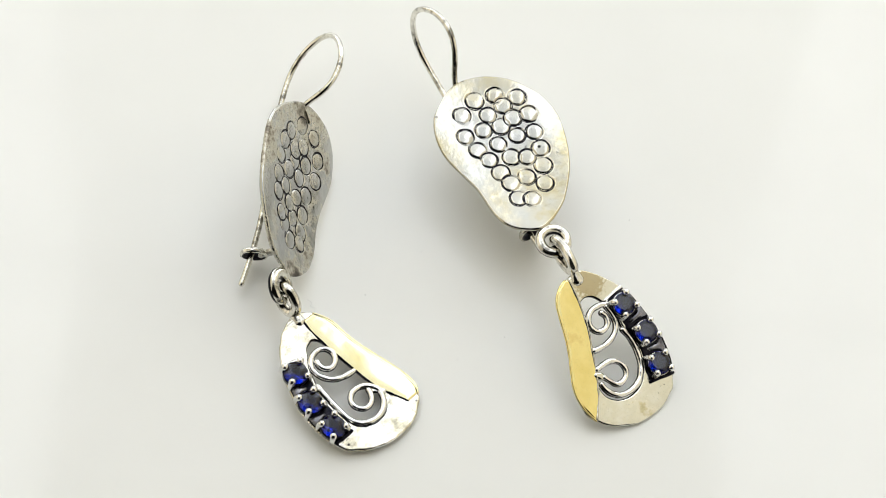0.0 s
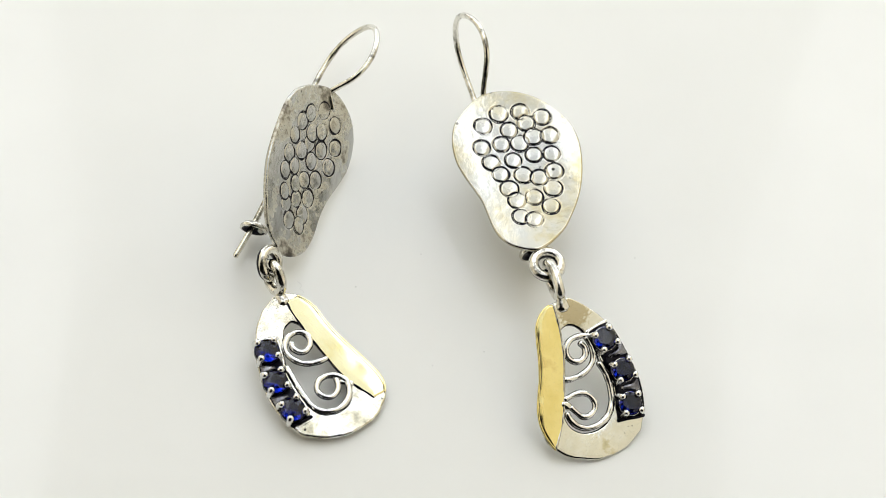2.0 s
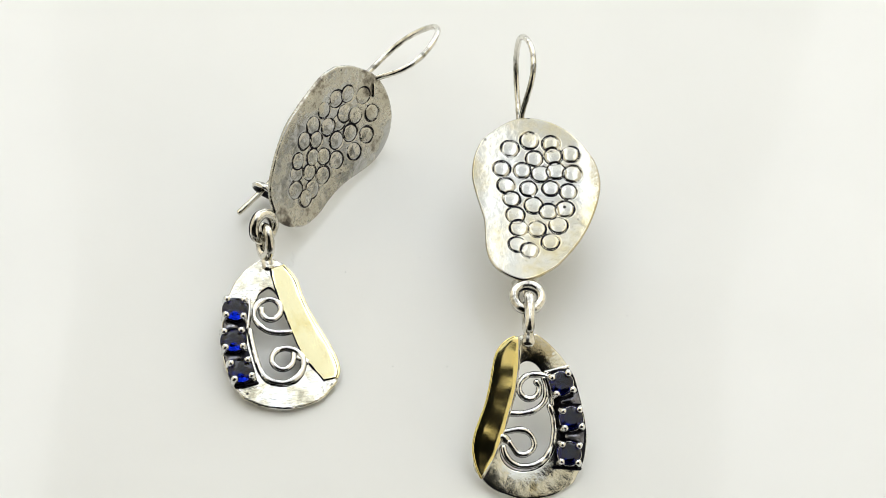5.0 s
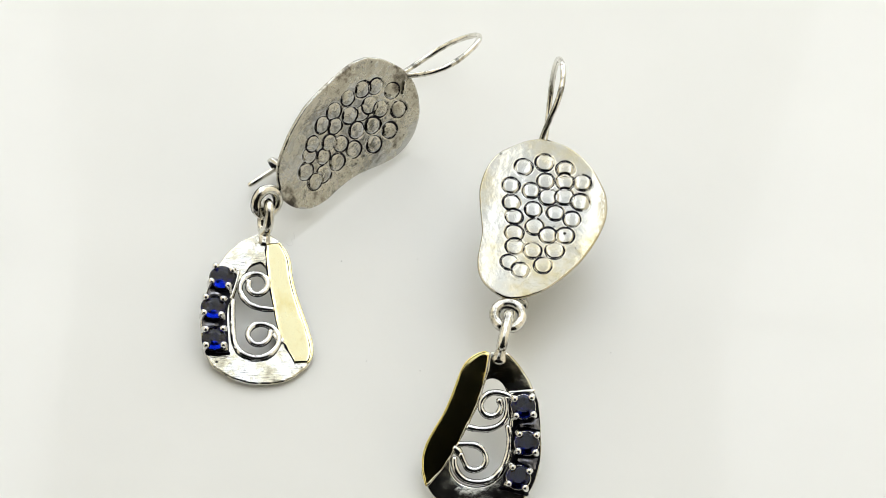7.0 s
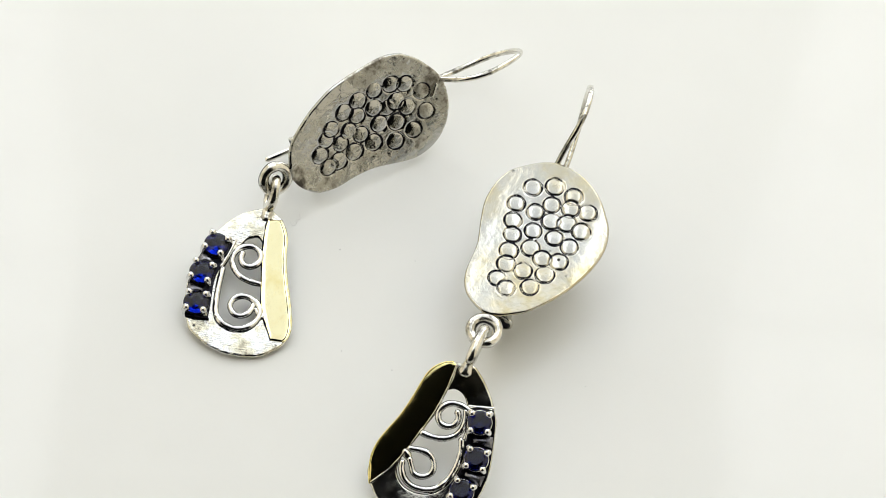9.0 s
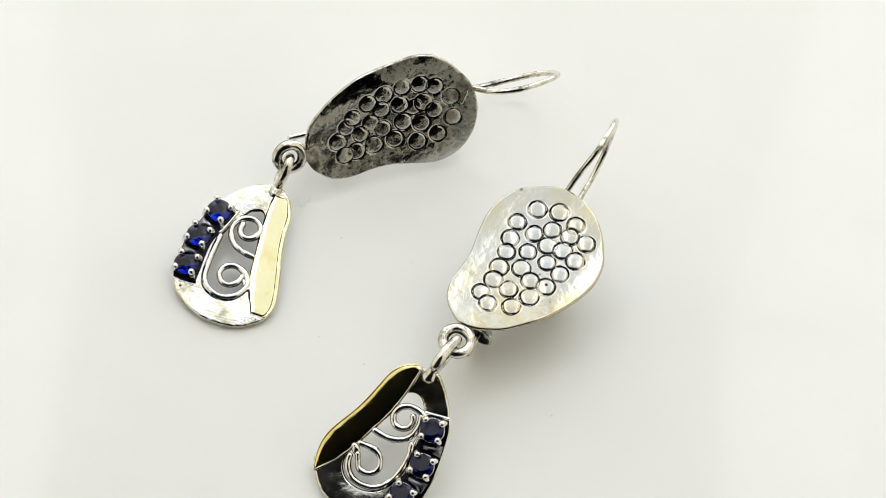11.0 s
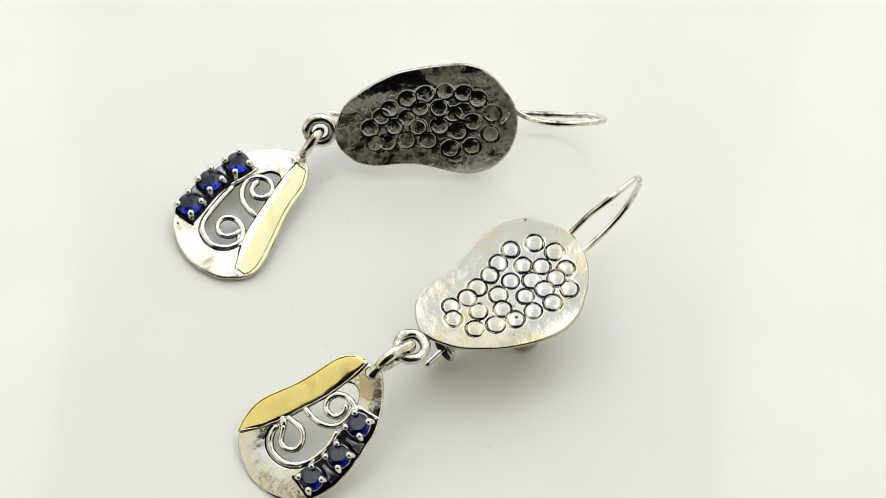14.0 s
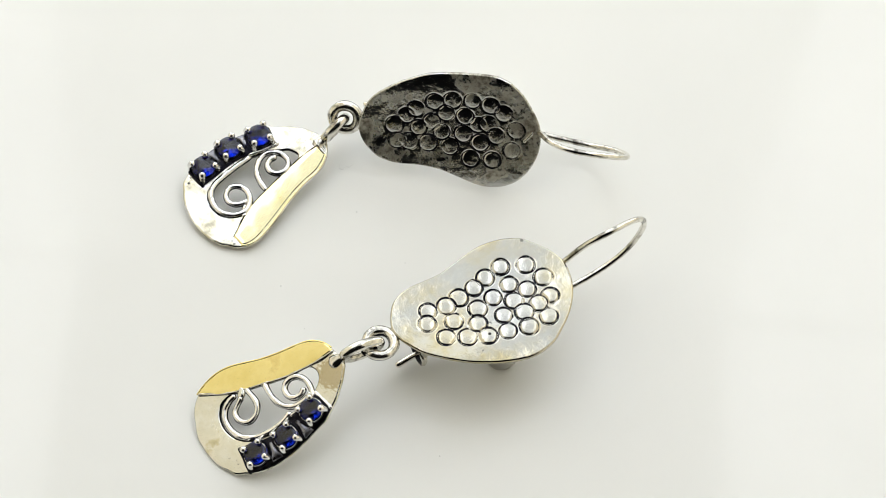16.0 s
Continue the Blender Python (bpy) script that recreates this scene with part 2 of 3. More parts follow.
def ring_mark(i, blows):
    """The black oxide left in one punched groove; a later blow wipes out what it covers."""
    x, y, r, hard, lean = blows[i]
    bm = bmesh.new()
    rows = []
    for j in range(56):
        a = 2 * math.pi * j / 56
        ragged = noise.noise(Vector((math.cos(a) * 1.6 + i * 3.1, math.sin(a) * 1.6, 2.0)))
        fine = noise.noise(Vector((math.cos(a) * 6 + i, math.sin(a) * 6, 5.0)))
        wide = max(0.0, 0.1 * min(1.0, hard + 0.25) + 0.06 * math.cos(a - lean) + 0.07 * ragged + 0.03 * fine)
        d = Vector((math.cos(a), math.sin(a)))
        cut = any((x + d.x * r - cx) ** 2 + (y + d.y * r - cy) ** 2 < (0.93 * cr) ** 2 for cx, cy, cr, _, _ in blows[i + 1:])
        row = []
        for q in (r - wide * 0.9, r, r + wide * 1.1):
            px, py = x + d.x * q, y + d.y * q
            row.append(bm.verts.new(Vector((px, py, struck(px, py, blows) + 0.016)) * MM))
        rows.append((row, cut or wide < 0.02))
    for j in range(56):
        (p, hide), (q, hide2) = rows[j], rows[(j + 1) % 56]
        if hide or hide2:
            continue
        for n in (0, 1):
            bm.faces.new((p[n], p[n + 1], q[n + 1], q[n]))
    return bm


def at_angle(loop, mid, a):
    """Where the ray from mid at the angle a leaves a closed curve."""
    d = Vector((math.cos(a), math.sin(a), 0))
    best = 0.0
    for i in range(len(loop)):
        p, q = loop[i] - mid, loop[(i + 1) % len(loop)] - mid
        e = q - p
        den = d.x * e.y - d.y * e.x
        if abs(den) < 1e-9:
            continue
        s = (p.x * e.y - p.y * e.x) / den
        u = (p.x * d.y - p.y * d.x) / den
        if s > 0 and -1e-6 <= u <= 1 + 1e-6:
            best = max(best, s)
    return mid + d * best


def pierced_mesh(outer, hole, mid, thick=0.9, steps=150):
    """A flat sheet with one opening and softened edges."""
    bm = bmesh.new()
    rows = [[] for _ in range(11)]
    for i in range(steps):
        a = 2 * math.pi * i / steps
        o, h = at_angle(outer, mid, a), at_angle(hole, mid, a)
        w = (o - h)
        o = o + (o - mid).normalized() * 0.11 * noise.noise(Vector((o.x * 0.7, o.y * 0.7, 3.0)))
        wob = 0.05 * noise.noise(Vector((o.x * 0.5, o.y * 0.5, 0)))
        d = w.normalized() if w.length > 1e-6 else Vector((1, 0, 0))
        for r, (p, z) in zip(rows, ((h, -thick), (h, -0.15), (h + d * 0.12, 0.0), (h + d * 0.26, 0.02), (h + w * 0.5, 0.025 + wob * 0.4), (o - d * 0.36, 0.02), (o - d * 0.2, 0.0), (o - d * 0.05, -0.12), (o, -0.35), (o - d * 0.06, -thick + 0.1), (o - d * 0.3, -thick))):
            r.append(bm.verts.new(Vector((p.x, p.y, z)) * MM))
    rows.append(rows[0])
    for q, (a, b) in enumerate(zip(rows, rows[1:])):
        for j in range(steps):
            f = bm.faces.new((a[j], a[(j + 1) % steps], b[(j + 1) % steps], b[j]))
            f.material_index = 1 if q in (0, 1) else 0
    return bm


def strip_mesh(left, right, low, high, across=8, dome=0.15, waves=0.010):
    """A band between two edges, domed across, with a soft rim, standing from low to high."""
    bm = bmesh.new()
    k = len(left)
    rows = []
    for i in range(k):
        p, q = left[i], right[i]
        row = [Vector((p.x, p.y, low))]
        for j in range(across + 1):
            s = j / across
            s2 = 0.5 - 0.5 * math.cos(math.pi * s)
            end = min(i, k - 1 - i)
            rim = min(1.0, 4 * s2 * (1 - s2) * 1.6) * (1.0 if end > 1 else 0.55 * end)
            c = p.lerp(q, s2)
            row.append(Vector((c.x, c.y, high - dome + dome * rim + waves * noise.noise(Vector((c.x * 0.4, c.y * 0.4, 9))))))
        row.append(Vector((q.x, q.y, low)))
        rows.append([bm.verts.new(v * MM) for v in row])
    for a, b in zip(rows, rows[1:]):
        for j in range(len(a)):
            bm.faces.new((a[j], a[(j + 1) % len(a)], b[(j + 1) % len(a)], b[j]))
    bm.faces.new(rows[0])
    bm.faces.new(rows[-1])
    return bm


def resample(path, count):
    d = [0.0]
    for a, b in zip(path, path[1:]):
        d.append(d[-1] + (b - a).length)
    out, i = [], 0
    for k in range(count):
        s = d[-1] * k / (count - 1)
        while i < len(path) - 2 and d[i + 1] < s:
            i += 1
        out.append(path[i].lerp(path[i + 1], (s - d[i]) / max(d[i + 1] - d[i], 1e-9)))
    return out


def axes(origin, x, y, z):
    """A pose from an origin in millimetres and three axes."""
    m = Matrix.Identity(4)
    y = Vector(y).normalized()
    z = (Vector(z) - y * Vector(z).dot(y)).normalized()
    for c, v in enumerate((y.cross(z), y, z)):
        for r in range(3):
            m[r][c] = v[r]
    m.translation = Vector(origin) * MM
    return m


def block(bm, lo, hi):
    v = [bm.verts.new((x, y, z)) for x in (lo[0], hi[0]) for y in (lo[1], hi[1]) for z in (lo[2], hi[2])]
    for f in ((0, 1, 3, 2), (4, 6, 7, 5), (0, 4, 5, 1), (2, 3, 7, 6), (0, 2, 6, 4), (1, 5, 7, 3)):
        bm.faces.new([v[i] for i in f])
    return bm


# ---- the setting: turntable, table, photo tent, room ----
def setting():
    bm = lathe([(20, -9), (116, -9), (118, -7.5), (118, -2.2), (117.5, -1.1), (116, TOP), (60, TOP), (3, TOP)], 128)
    plate = part("turntable_plate", bm, ACRYLIC, None, smooth=False)
    tagged(plate, "round glossy white acrylic turntable plate under the earrings", "turntable", kind="structure")
    bm = lathe([(100, -25), (100, -9.2), (40, -9.2)], 64)
    base = part("turntable_base", bm, RODS, None, smooth=False)
    tagged(base, "low black round turntable base on the table", "turntable base")
    table = part("table_top", block(bmesh.new(), (-0.7, -0.6, -0.055), (0.7, 0.7, -0.025)), LINEN, None, smooth=False)
    tagged(table, "matt dark grey table top under the photo tent", "table", kind="structure")
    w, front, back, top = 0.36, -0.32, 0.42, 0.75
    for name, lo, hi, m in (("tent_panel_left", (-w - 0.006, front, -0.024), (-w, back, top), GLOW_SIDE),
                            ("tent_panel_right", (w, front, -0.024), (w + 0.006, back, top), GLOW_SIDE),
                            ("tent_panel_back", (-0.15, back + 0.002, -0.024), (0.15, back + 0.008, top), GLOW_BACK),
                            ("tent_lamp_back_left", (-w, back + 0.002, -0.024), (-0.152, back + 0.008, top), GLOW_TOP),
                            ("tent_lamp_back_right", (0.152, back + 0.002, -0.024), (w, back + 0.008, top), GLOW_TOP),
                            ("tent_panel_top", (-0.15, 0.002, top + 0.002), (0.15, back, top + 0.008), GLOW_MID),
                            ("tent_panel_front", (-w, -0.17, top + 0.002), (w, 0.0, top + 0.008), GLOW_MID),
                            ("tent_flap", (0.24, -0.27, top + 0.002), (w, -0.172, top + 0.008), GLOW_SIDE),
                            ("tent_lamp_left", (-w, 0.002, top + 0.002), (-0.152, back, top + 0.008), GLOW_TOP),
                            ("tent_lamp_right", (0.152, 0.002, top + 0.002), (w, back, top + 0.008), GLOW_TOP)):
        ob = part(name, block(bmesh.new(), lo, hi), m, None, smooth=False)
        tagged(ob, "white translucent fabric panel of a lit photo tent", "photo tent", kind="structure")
    s = 1.6
    for name, lo, hi in (("wall_front", (-s, -s - 0.1, -0.9), (s, -s, 1.8)), ("wall_back", (-s, s, -0.9), (s, s + 0.1, 1.8)),
                         ("wall_left", (-s - 0.1, -s, -0.9), (-s, s, 1.8)), ("wall_right", (s, -s, -0.9), (s + 0.1, s, 1.8)),
                         ("ceiling", (-s, -s, 1.8), (s, s, 1.9)), ("floor", (-s, -s, -1.0), (s, s, -0.9))):
        tagged(part(name, block(bmesh.new(), lo, hi), ROOM, None, smooth=False), "plain dark unlit studio surface", "room", kind="structure")
    legs = bmesh.new()
    for x in (-0.6, 0.6):
        for y in (-0.5, 0.6):
            block(legs, (x - 0.03, y - 0.03, -0.9), (x + 0.03, y + 0.03, -0.0552))
    tagged(part("table_frame", legs, RODS, None, smooth=False), "black square table legs", "table", kind="structure")
    return plate


# ---- the drop: pierced sheet, gold band, scrolls, three set stones ----
# plans of the two drops, as control points of smooth curves
LEFT_SHAPE = dict(
    outer=[(0.35, 11.69), (2.52, 10.5), (3.33, 9.39), (3.92, 7.94), (4.54, 3.87), (5.75, -0.13), (6.35, -2.12), (6.8, -4.1), (6.6, -6.68), (4.82, -8.64), (3.52, -9.44), (1.92, -9.93), (-1.4, -10.04), (-4.29, -9), (-5.6, -8.12), (-6.68, -7.13), (-7.73, -4.15), (-7.99, -0.79), (-7.7, 0.68), (-7.42, 2.32), (-6.34, 5.81), (-4.59, 8.56), (-3.63, 9.53), (-2.52, 10.51)],
    hole=[(-1.95, 5.82), (-1.46, 6.67), (-0.58, 7.14), (0.01, 7.26), (0.65, 6.56), (0.92, 5.59), (1.16, 3.56), (1.57, 1.14), (1.97, -1.26), (2.42, -2.85), (2.32, -4.06), (1.93, -5.28), (1.01, -6.3), (-0.46, -6.7), (-1.95, -6.47), (-3.09, -5.73), (-3.59, -4.64), (-3.84, -2.81), (-3.96, -0.4), (-3.84, 1.63), (-3.51, 2.46), (-3.12, 3.71), (-2.58, 4.96)],
    gold_out=[(2.44, 10.13), (3.17, 9.01), (3.76, 7.57), (4, 5.44), (4.38, 3.42), (5, 1.26), (5.68, -0.81), (6.28, -2.87), (6.65, -4.69), (6.56, -6.06), (6.07, -6.97)],
    gold_in=[(0.79, 10.02), (0.71, 8.37), (0.9, 5.91), (1.23, 3.48), (1.64, 1.06), (2.04, -1.34), (2.58, -3.32), (3.31, -4.88), (4.04, -6.2), (4.44, -7.06)],
    wires=[[(1.52, 0.57), (-0.06, 0.72), (-1.51, 1.28), (-2.45, 2.36), (-2.81, 3.56), (-2.49, 4.64), (-1.56, 5.44), (-0.44, 5.67), (0.48, 5.23), (0.9, 4.28), (0.57, 3.28), (-0.3, 2.73), (-1.21, 2.92), (-1.7, 3.71), (-1.59, 4.53)],
           [(-3.77, 1.79), (-3.81, -0.39), (-3.69, -2.8), (-3.46, -4.39), (-2.73, -5.55), (-1.44, -6.2), (-0.1, -6.28), (1.06, -5.81), (1.84, -5.05), (2.25, -4.14), (2.28, -3.26), (1.57, -2.18), (0.42, -1.6), (-0.77, -1.67), (-1.62, -2.44), (-1.73, -3.41), (-1.09, -4.26), (-0.12, -4.44), (0.75, -3.91), (1.16, -3.08), (1.21, -2.6)]],
    stones=[(-5.2, 4.65), (-6.3, 0.35), (-6.15, -4.05)],
    middle=(-0.9, -0.4))
RIGHT_SHAPE = dict(
    outer=[(-0.62, 10.44), (-2.63, 9.74), (-3.46, 9), (-4.55, 6.59), (-5.12, 2.56), (-5.74, 0.44), (-6.9, -3.44), (-6.78, -6.62), (-6.21, -7.73), (-4.63, -9.45), (-1.65, -10.67), (0.1, -10.93), (3.48, -10.34), (5.92, -8.85), (6.71, -7.81), (7.68, -5.45), (7.94, -2.62), (7.83, -1.22), (7.25, 1.5), (6.41, 4.43), (5.74, 5.87), (3.88, 8.33), (1.5, 10.29), (0.63, 10.63)],
    hole=[(-1.51, 5.75), (-0.97, 6.62), (-0.16, 6.97), (0.75, 6.77), (1.47, 6.16), (1.92, 5.45), (2.51, 4.34), (2.86, 2.89), (2.98, 1.5), (3.36, 0.51), (3.8, -0.58), (3.93, -1.9), (3.78, -3.38), (3.33, -4.79), (2.54, -5.97), (1.44, -6.78), (-0.11, -7.19), (-1.65, -6.99), (-2.84, -6.11), (-3.33, -4.94), (-3.26, -3.76), (-2.74, -1.76), (-2, 1.09), (-1.51, 3.63)],
    gold_out=[(-1.9, 10.05), (-2.82, 9.57), (-3.79, 8.57), (-4.37, 7.25), (-4.68, 5.43), (-5, 3.24), (-5.48, 1.09), (-6.18, -1.01), (-6.71, -2.77), (-6.91, -4.45), (-6.68, -6), (-6.24, -7.3), (-5.73, -8.32)],
    gold_in=[(-1.43, 10.03), (-1.31, 8.64), (-1.31, 7.12), (-1.41, 5.47), (-1.57, 3.62), (-1.96, 1.81), (-2.52, -0.33), (-2.98, -2.11), (-3.51, -3.87), (-4.2, -5.59), (-4.95, -6.92), (-5.69, -8.18)],
    wires=[[(-2.09, 0.13), (-0.82, 0.15), (0.63, 0.5), (1.8, 1.31), (2.4, 2.39), (2.42, 3.67), (2.02, 4.9)],
           [(2.32, 5.14), (1.17, 5.31), (-0, 5.12), (-0.81, 4.46), (-1.13, 3.54), (-0.88, 2.66), (-0.15, 2.12), (0.76, 2.22), (1.4, 2.84), (1.47, 3.73), (1.07, 4.35)],
           [(2.92, 1.29), (3.47, -0.28), (3.61, -1.9), (3.42, -3.53), (2.9, -4.92), (1.9, -5.98), (0.55, -6.51), (-0.89, -6.55), (-2.02, -6), (-2.73, -5.08), (-2.98, -4.2)],
           [(-2.8, -2.28), (-1.28, -1.94), (-0.19, -2.03), (0.68, -2.68), (1.06, -3.68), (0.76, -4.51), (-0.1, -5.07), (-1.04, -5.01), (-1.66, -4.34), (-2.25, -3.53)]],
    stones=[(4.24, 4.15), (5.64, -0.32), (5.5, -4.81)],
    middle=(0.5, -0.3))


def meets(loop, p, d, far):
    """How far along d the curve is met from p, far at most."""
    best = far
    for i in range(len(loop)):
        a, e = loop[i] - p, loop[(i + 1) % len(loop)] - loop[i]
        den = d.x * e.y - d.y * e.x
        if abs(den) > 1e-9:
            k, u = (a.x * e.y - a.y * e.x) / den, (a.x * d.y - a.y * d.x) / den
            if k > 0 and 0 <= u <= 1:
                best = min(best, k)
    return best


def drop(earring, m, side, shape, curl):
    """side 1: stones to the -x side; -1: to the +x side. curl: how much the lower end is bent up."""
    def flat(pts, steps, closed=False, z=0.0):
        return curve_through([(x, y, z) for x, y in pts], steps, closed)

    def bend(y):
        return curl * max(0.0, -5.0 - y) ** 2

    def bent(bm):
        for v in bm.verts:
            v.co.z += bend(v.co.y / MM) * MM
        return bm
    outer, hole = flat(shape["outer"], 6, True), flat(shape["hole"], 6, True)
    mid = Vector((*shape["middle"], 0))
    part("drop_frame", bent(pierced_mesh(outer, hole, mid, 0.55)), [SILVER if side > 0 else TARNISHED, NIELLO], earring, "polished pierced silver drop plate with scratches", m)
    gold = GOLD if side > 0 else DEEP_GOLD
    gl, gr = resample(flat(shape["gold_in"], 8), 60), resample(flat(shape["gold_out"], 8), 60)
    part("gold_inlay", bent(strip_mesh(gl, gr, -0.05, 0.26, 14, 0.07, 0.032)), gold, earring, "long curved polished yellow gold band", m)
    part("gold_rim", bent(tube([v + Vector((0.04 * side, 0, 0.1)) for v in gr], 0.15, 8, wobble=0.2)), gold, earring, "thin raised gold rim", m)
    part("gold_seam", bent(tube([v + Vector((-0.05 * side, 0, 0.10)) for v in gl], 0.11 if side > 0 else 0.19, 8, wobble=0.8)), NIELLO if side > 0 else DOME, earring, "uneven soldered seam along the gold band", m)
    if side > 0:
        part("gold_groove", bent(tube([v.lerp(w, 0.09) + Vector((0, 0, 0.185)) for v, w in zip(gr, gl)][1:-1], 0.07, 6, wobble=0.5)), NIELLO, earring, "fine dark groove inside the gold rim", m)
    for pts in shape["wires"]:
        path = resample(flat(pts, 10, z=0.0), 100)
        # black below: oxide plus the shadow under the wire, put into its colour
        part("scroll", oxide_and_shade(bent(tube(path, 0.42, 14, wobble=0.2)), 0.38), [BRIGHT, NIELLO], earring, "curled bright silver wire scroll inside the drop", m)
    # solder that fills the corner between the lower scroll and the band
    blob = [Vector((x, y, 0.0)) for x, y in (((2.75, -4.0), (2.3, -3.6), (1.75, -3.1)) if side > 0 else ((-3.2, -2.9), (-2.7, -3.2), (-2.2, -3.6)))]
    part("solder", bent(tube(curve_through(blob, 5), lambda k: 0.55 - 0.15 * k, 10, flat=0.6, wobble=0.4)), BRIGHT if side > 0 else TARNISHED, earring, "uneven silver solder between scroll and band", m)
    # blackened bed under the stones, cut square to their line
    st = [Vector((x, y, 0)) for x, y in shape["stones"]]
    line = resample(curve_through([st[0] + (st[0] - st[1]) * 0.42, *st, st[2] + (st[2] - st[1]) * 0.40], 12), 44)
    ol, il = [], []
    for i, p in enumerate(line):
        tan = (line[min(i + 1, 43)] - line[max(i - 1, 0)]).normalized()
        out = Vector((tan.y, -tan.x, 0)) * side
        if out.x * side > 0:
            out = -out
        ol.append(p + out * (meets(outer, p, out, 2.4) - 0.14))
        il.append(p - out * min(max(meets(hole, p, -out, 2.15) - 0.30, 1.2), 2.0))
    part("setting_bed", bent(strip_mesh(ol, il, -0.2, 0.30, 8, 0.14)), NIELLO, earring, "blackened silver bed between the stones", m)
    # worn grey saddles between neighbouring stones, widest at the outer edge
    for a, b in zip(st, st[1:]):
        tan, mid2 = (b - a).normalized(), (a + b) / 2
        out = Vector((tan.y, -tan.x, 0)) * side
        if out.x * side > 0:
            out = -out
        reach = min(meets(outer, mid2, out, 2.4) - 0.25, 1.9)
        lines = [[mid2 + out * (-0.6 + (reach + 0.6) * k / 6) + tan * way * (0.22 + 0.09 * k) for k in range(7)] for way in (-1, 1)]
        part("saddle", bent(strip_mesh(lines[0], lines[1], 0.0, 0.62, 6, 0.22, 0.08)), SADDLE, earring, "worn grey saddle between two stones", m)
    for end, grow in ((0, 1), (-1, 0)):
        bar = [ol[end] + Vector((0, 0, 0.12)), (ol[end] + il[end]) / 2 + Vector((0, 0, 0.22)), il[end] + Vector((0, 0, 0.12))]
        part("setting_bar", bent(tube(curve_through(bar, 5), 0.26, 8, wobble=0.3)), BRIGHT if grow else NIELLO, earring, "narrow bar across the end of the setting", m)
    part("setting_rail", bent(tube([p + Vector((0, 0, 0.10)) for p in il[:15]], 0.24, 8, wobble=0.3)), BRIGHT, earring, "thin worn silver rail beside the stones", m)
    for i, p in enumerate(st):
        nxt = (st[min(i + 1, 2)] - st[max(i - 1, 0)])
        turn = math.degrees(math.atan2(nxt.y, nxt.x)) + 90
        here = m @ Matrix.Translation(Vector((p.x, p.y, bend(p.y))) * MM) @ pose(0, 0, 0, -math.degrees(math.atan(curl * 2 * max(0.0, -5.0 - p.y))), 0, turn) @ Matrix.Scale(1.06 if side > 0 else 1.02, 4)
        # inner rows get a bright lining, added to throw light back through the stone
        bm = lathe([(1.35, 0.0), (1.58, 0.15), (1.60, 0.85), (1.52, 1.0), (1.42, 0.95), (1.2, 0.3), (0.2, 0.22)], 28, dark_rows=(4, 5) if side > 0 else (2, 4, 5))
        collar = part("stone_setting", bm, [NIELLO, BRIGHT], earring, "blackened round claw setting", here)
        gem = bmesh.new()
        rings = ((0.12, 0.28), (0.75, 0.58), (1.50, 1.02), (1.50, 1.10), (1.25, 1.28), (0.98, 1.40)) if side < 0 else ((0.12, 0.28), (0.75, 0.58), (1.50, 1.02), (1.50, 1.10), (1.12, 1.36), (0.62, 1.50))
        rows = [[gem.verts.new(Vector((r * math.cos(a), r * math.sin(a), z)) * MM) for a in (2 * math.pi * (j + 0.5 * (q % 2)) / 12 for j in range(12))] for q, (r, z) in enumerate(rings)]
        for q in range(len(rows) - 1):
            for j in range(12):
                a, b2, c, d = rows[q][j], rows[q][(j + 1) % 12], rows[q + 1][(j + 1) % 12], rows[q + 1][j]
                if q % 2 == 0:
                    gem.faces.new((a, b2, d)), gem.faces.new((b2, c, d))
                else:
                    gem.faces.new((a, b2, c)), gem.faces.new((a, c, d))
        gem.faces.new(rows[0]), gem.faces.new(rows[-1])
        part("sapphire", gem, SAPPHIRE, collar, "round faceted deep blue sapphire", at=pose(0, 0, 0, 0, 0, -turn) @ (pose(0, 0, 0) if side > 0 else pose(0, 0, 0, -9, -6, 0)) @ pose(0, 0, 0, 0, 0, turn), smooth=False)
        for q in range(4):
            a = math.pi / 4 + q * math.pi / 2
            d = Vector((math.cos(a), math.sin(a), 0))
            path = [d * 1.80, d * 1.78 + Vector((0, 0, 0.9)), d * 1.64 + Vector((0, 0, 1.35)), d * 1.44 + Vector((0, 0, 1.55))]
            part("prong", tube(curve_through(path, 4), lambda k: 0.32 + 0.15 * k, 10), BRIGHT, collar, "bright rounded silver claw")
    return m


def plate(earring, m, outline, circles, notch):
    blows = stamps(circles, 5 if notch else 8, 0.7 if notch else 1.0)
    ob = part("plate", plate_mesh(outline, blows), AGED if notch else PLATE, earring, "hollowed kidney-shaped silver plate with stamped rings", m)
    if notch:
        tab = [Vector((x, y, dish(x, y) + 0.14)) for x, y in ((1.5, 11.0), (2.1, 10.4), (2.7, 9.8))]
        part("solder_tab", tube(curve_through(tab, 5), 0.24, 8, flat=0.5), DOME, ob, "small bright solder bar")
    for i in range(len(blows)):
        part("stamped_ring", ring_mark(i, blows), NIELLO, ob)
    return ob


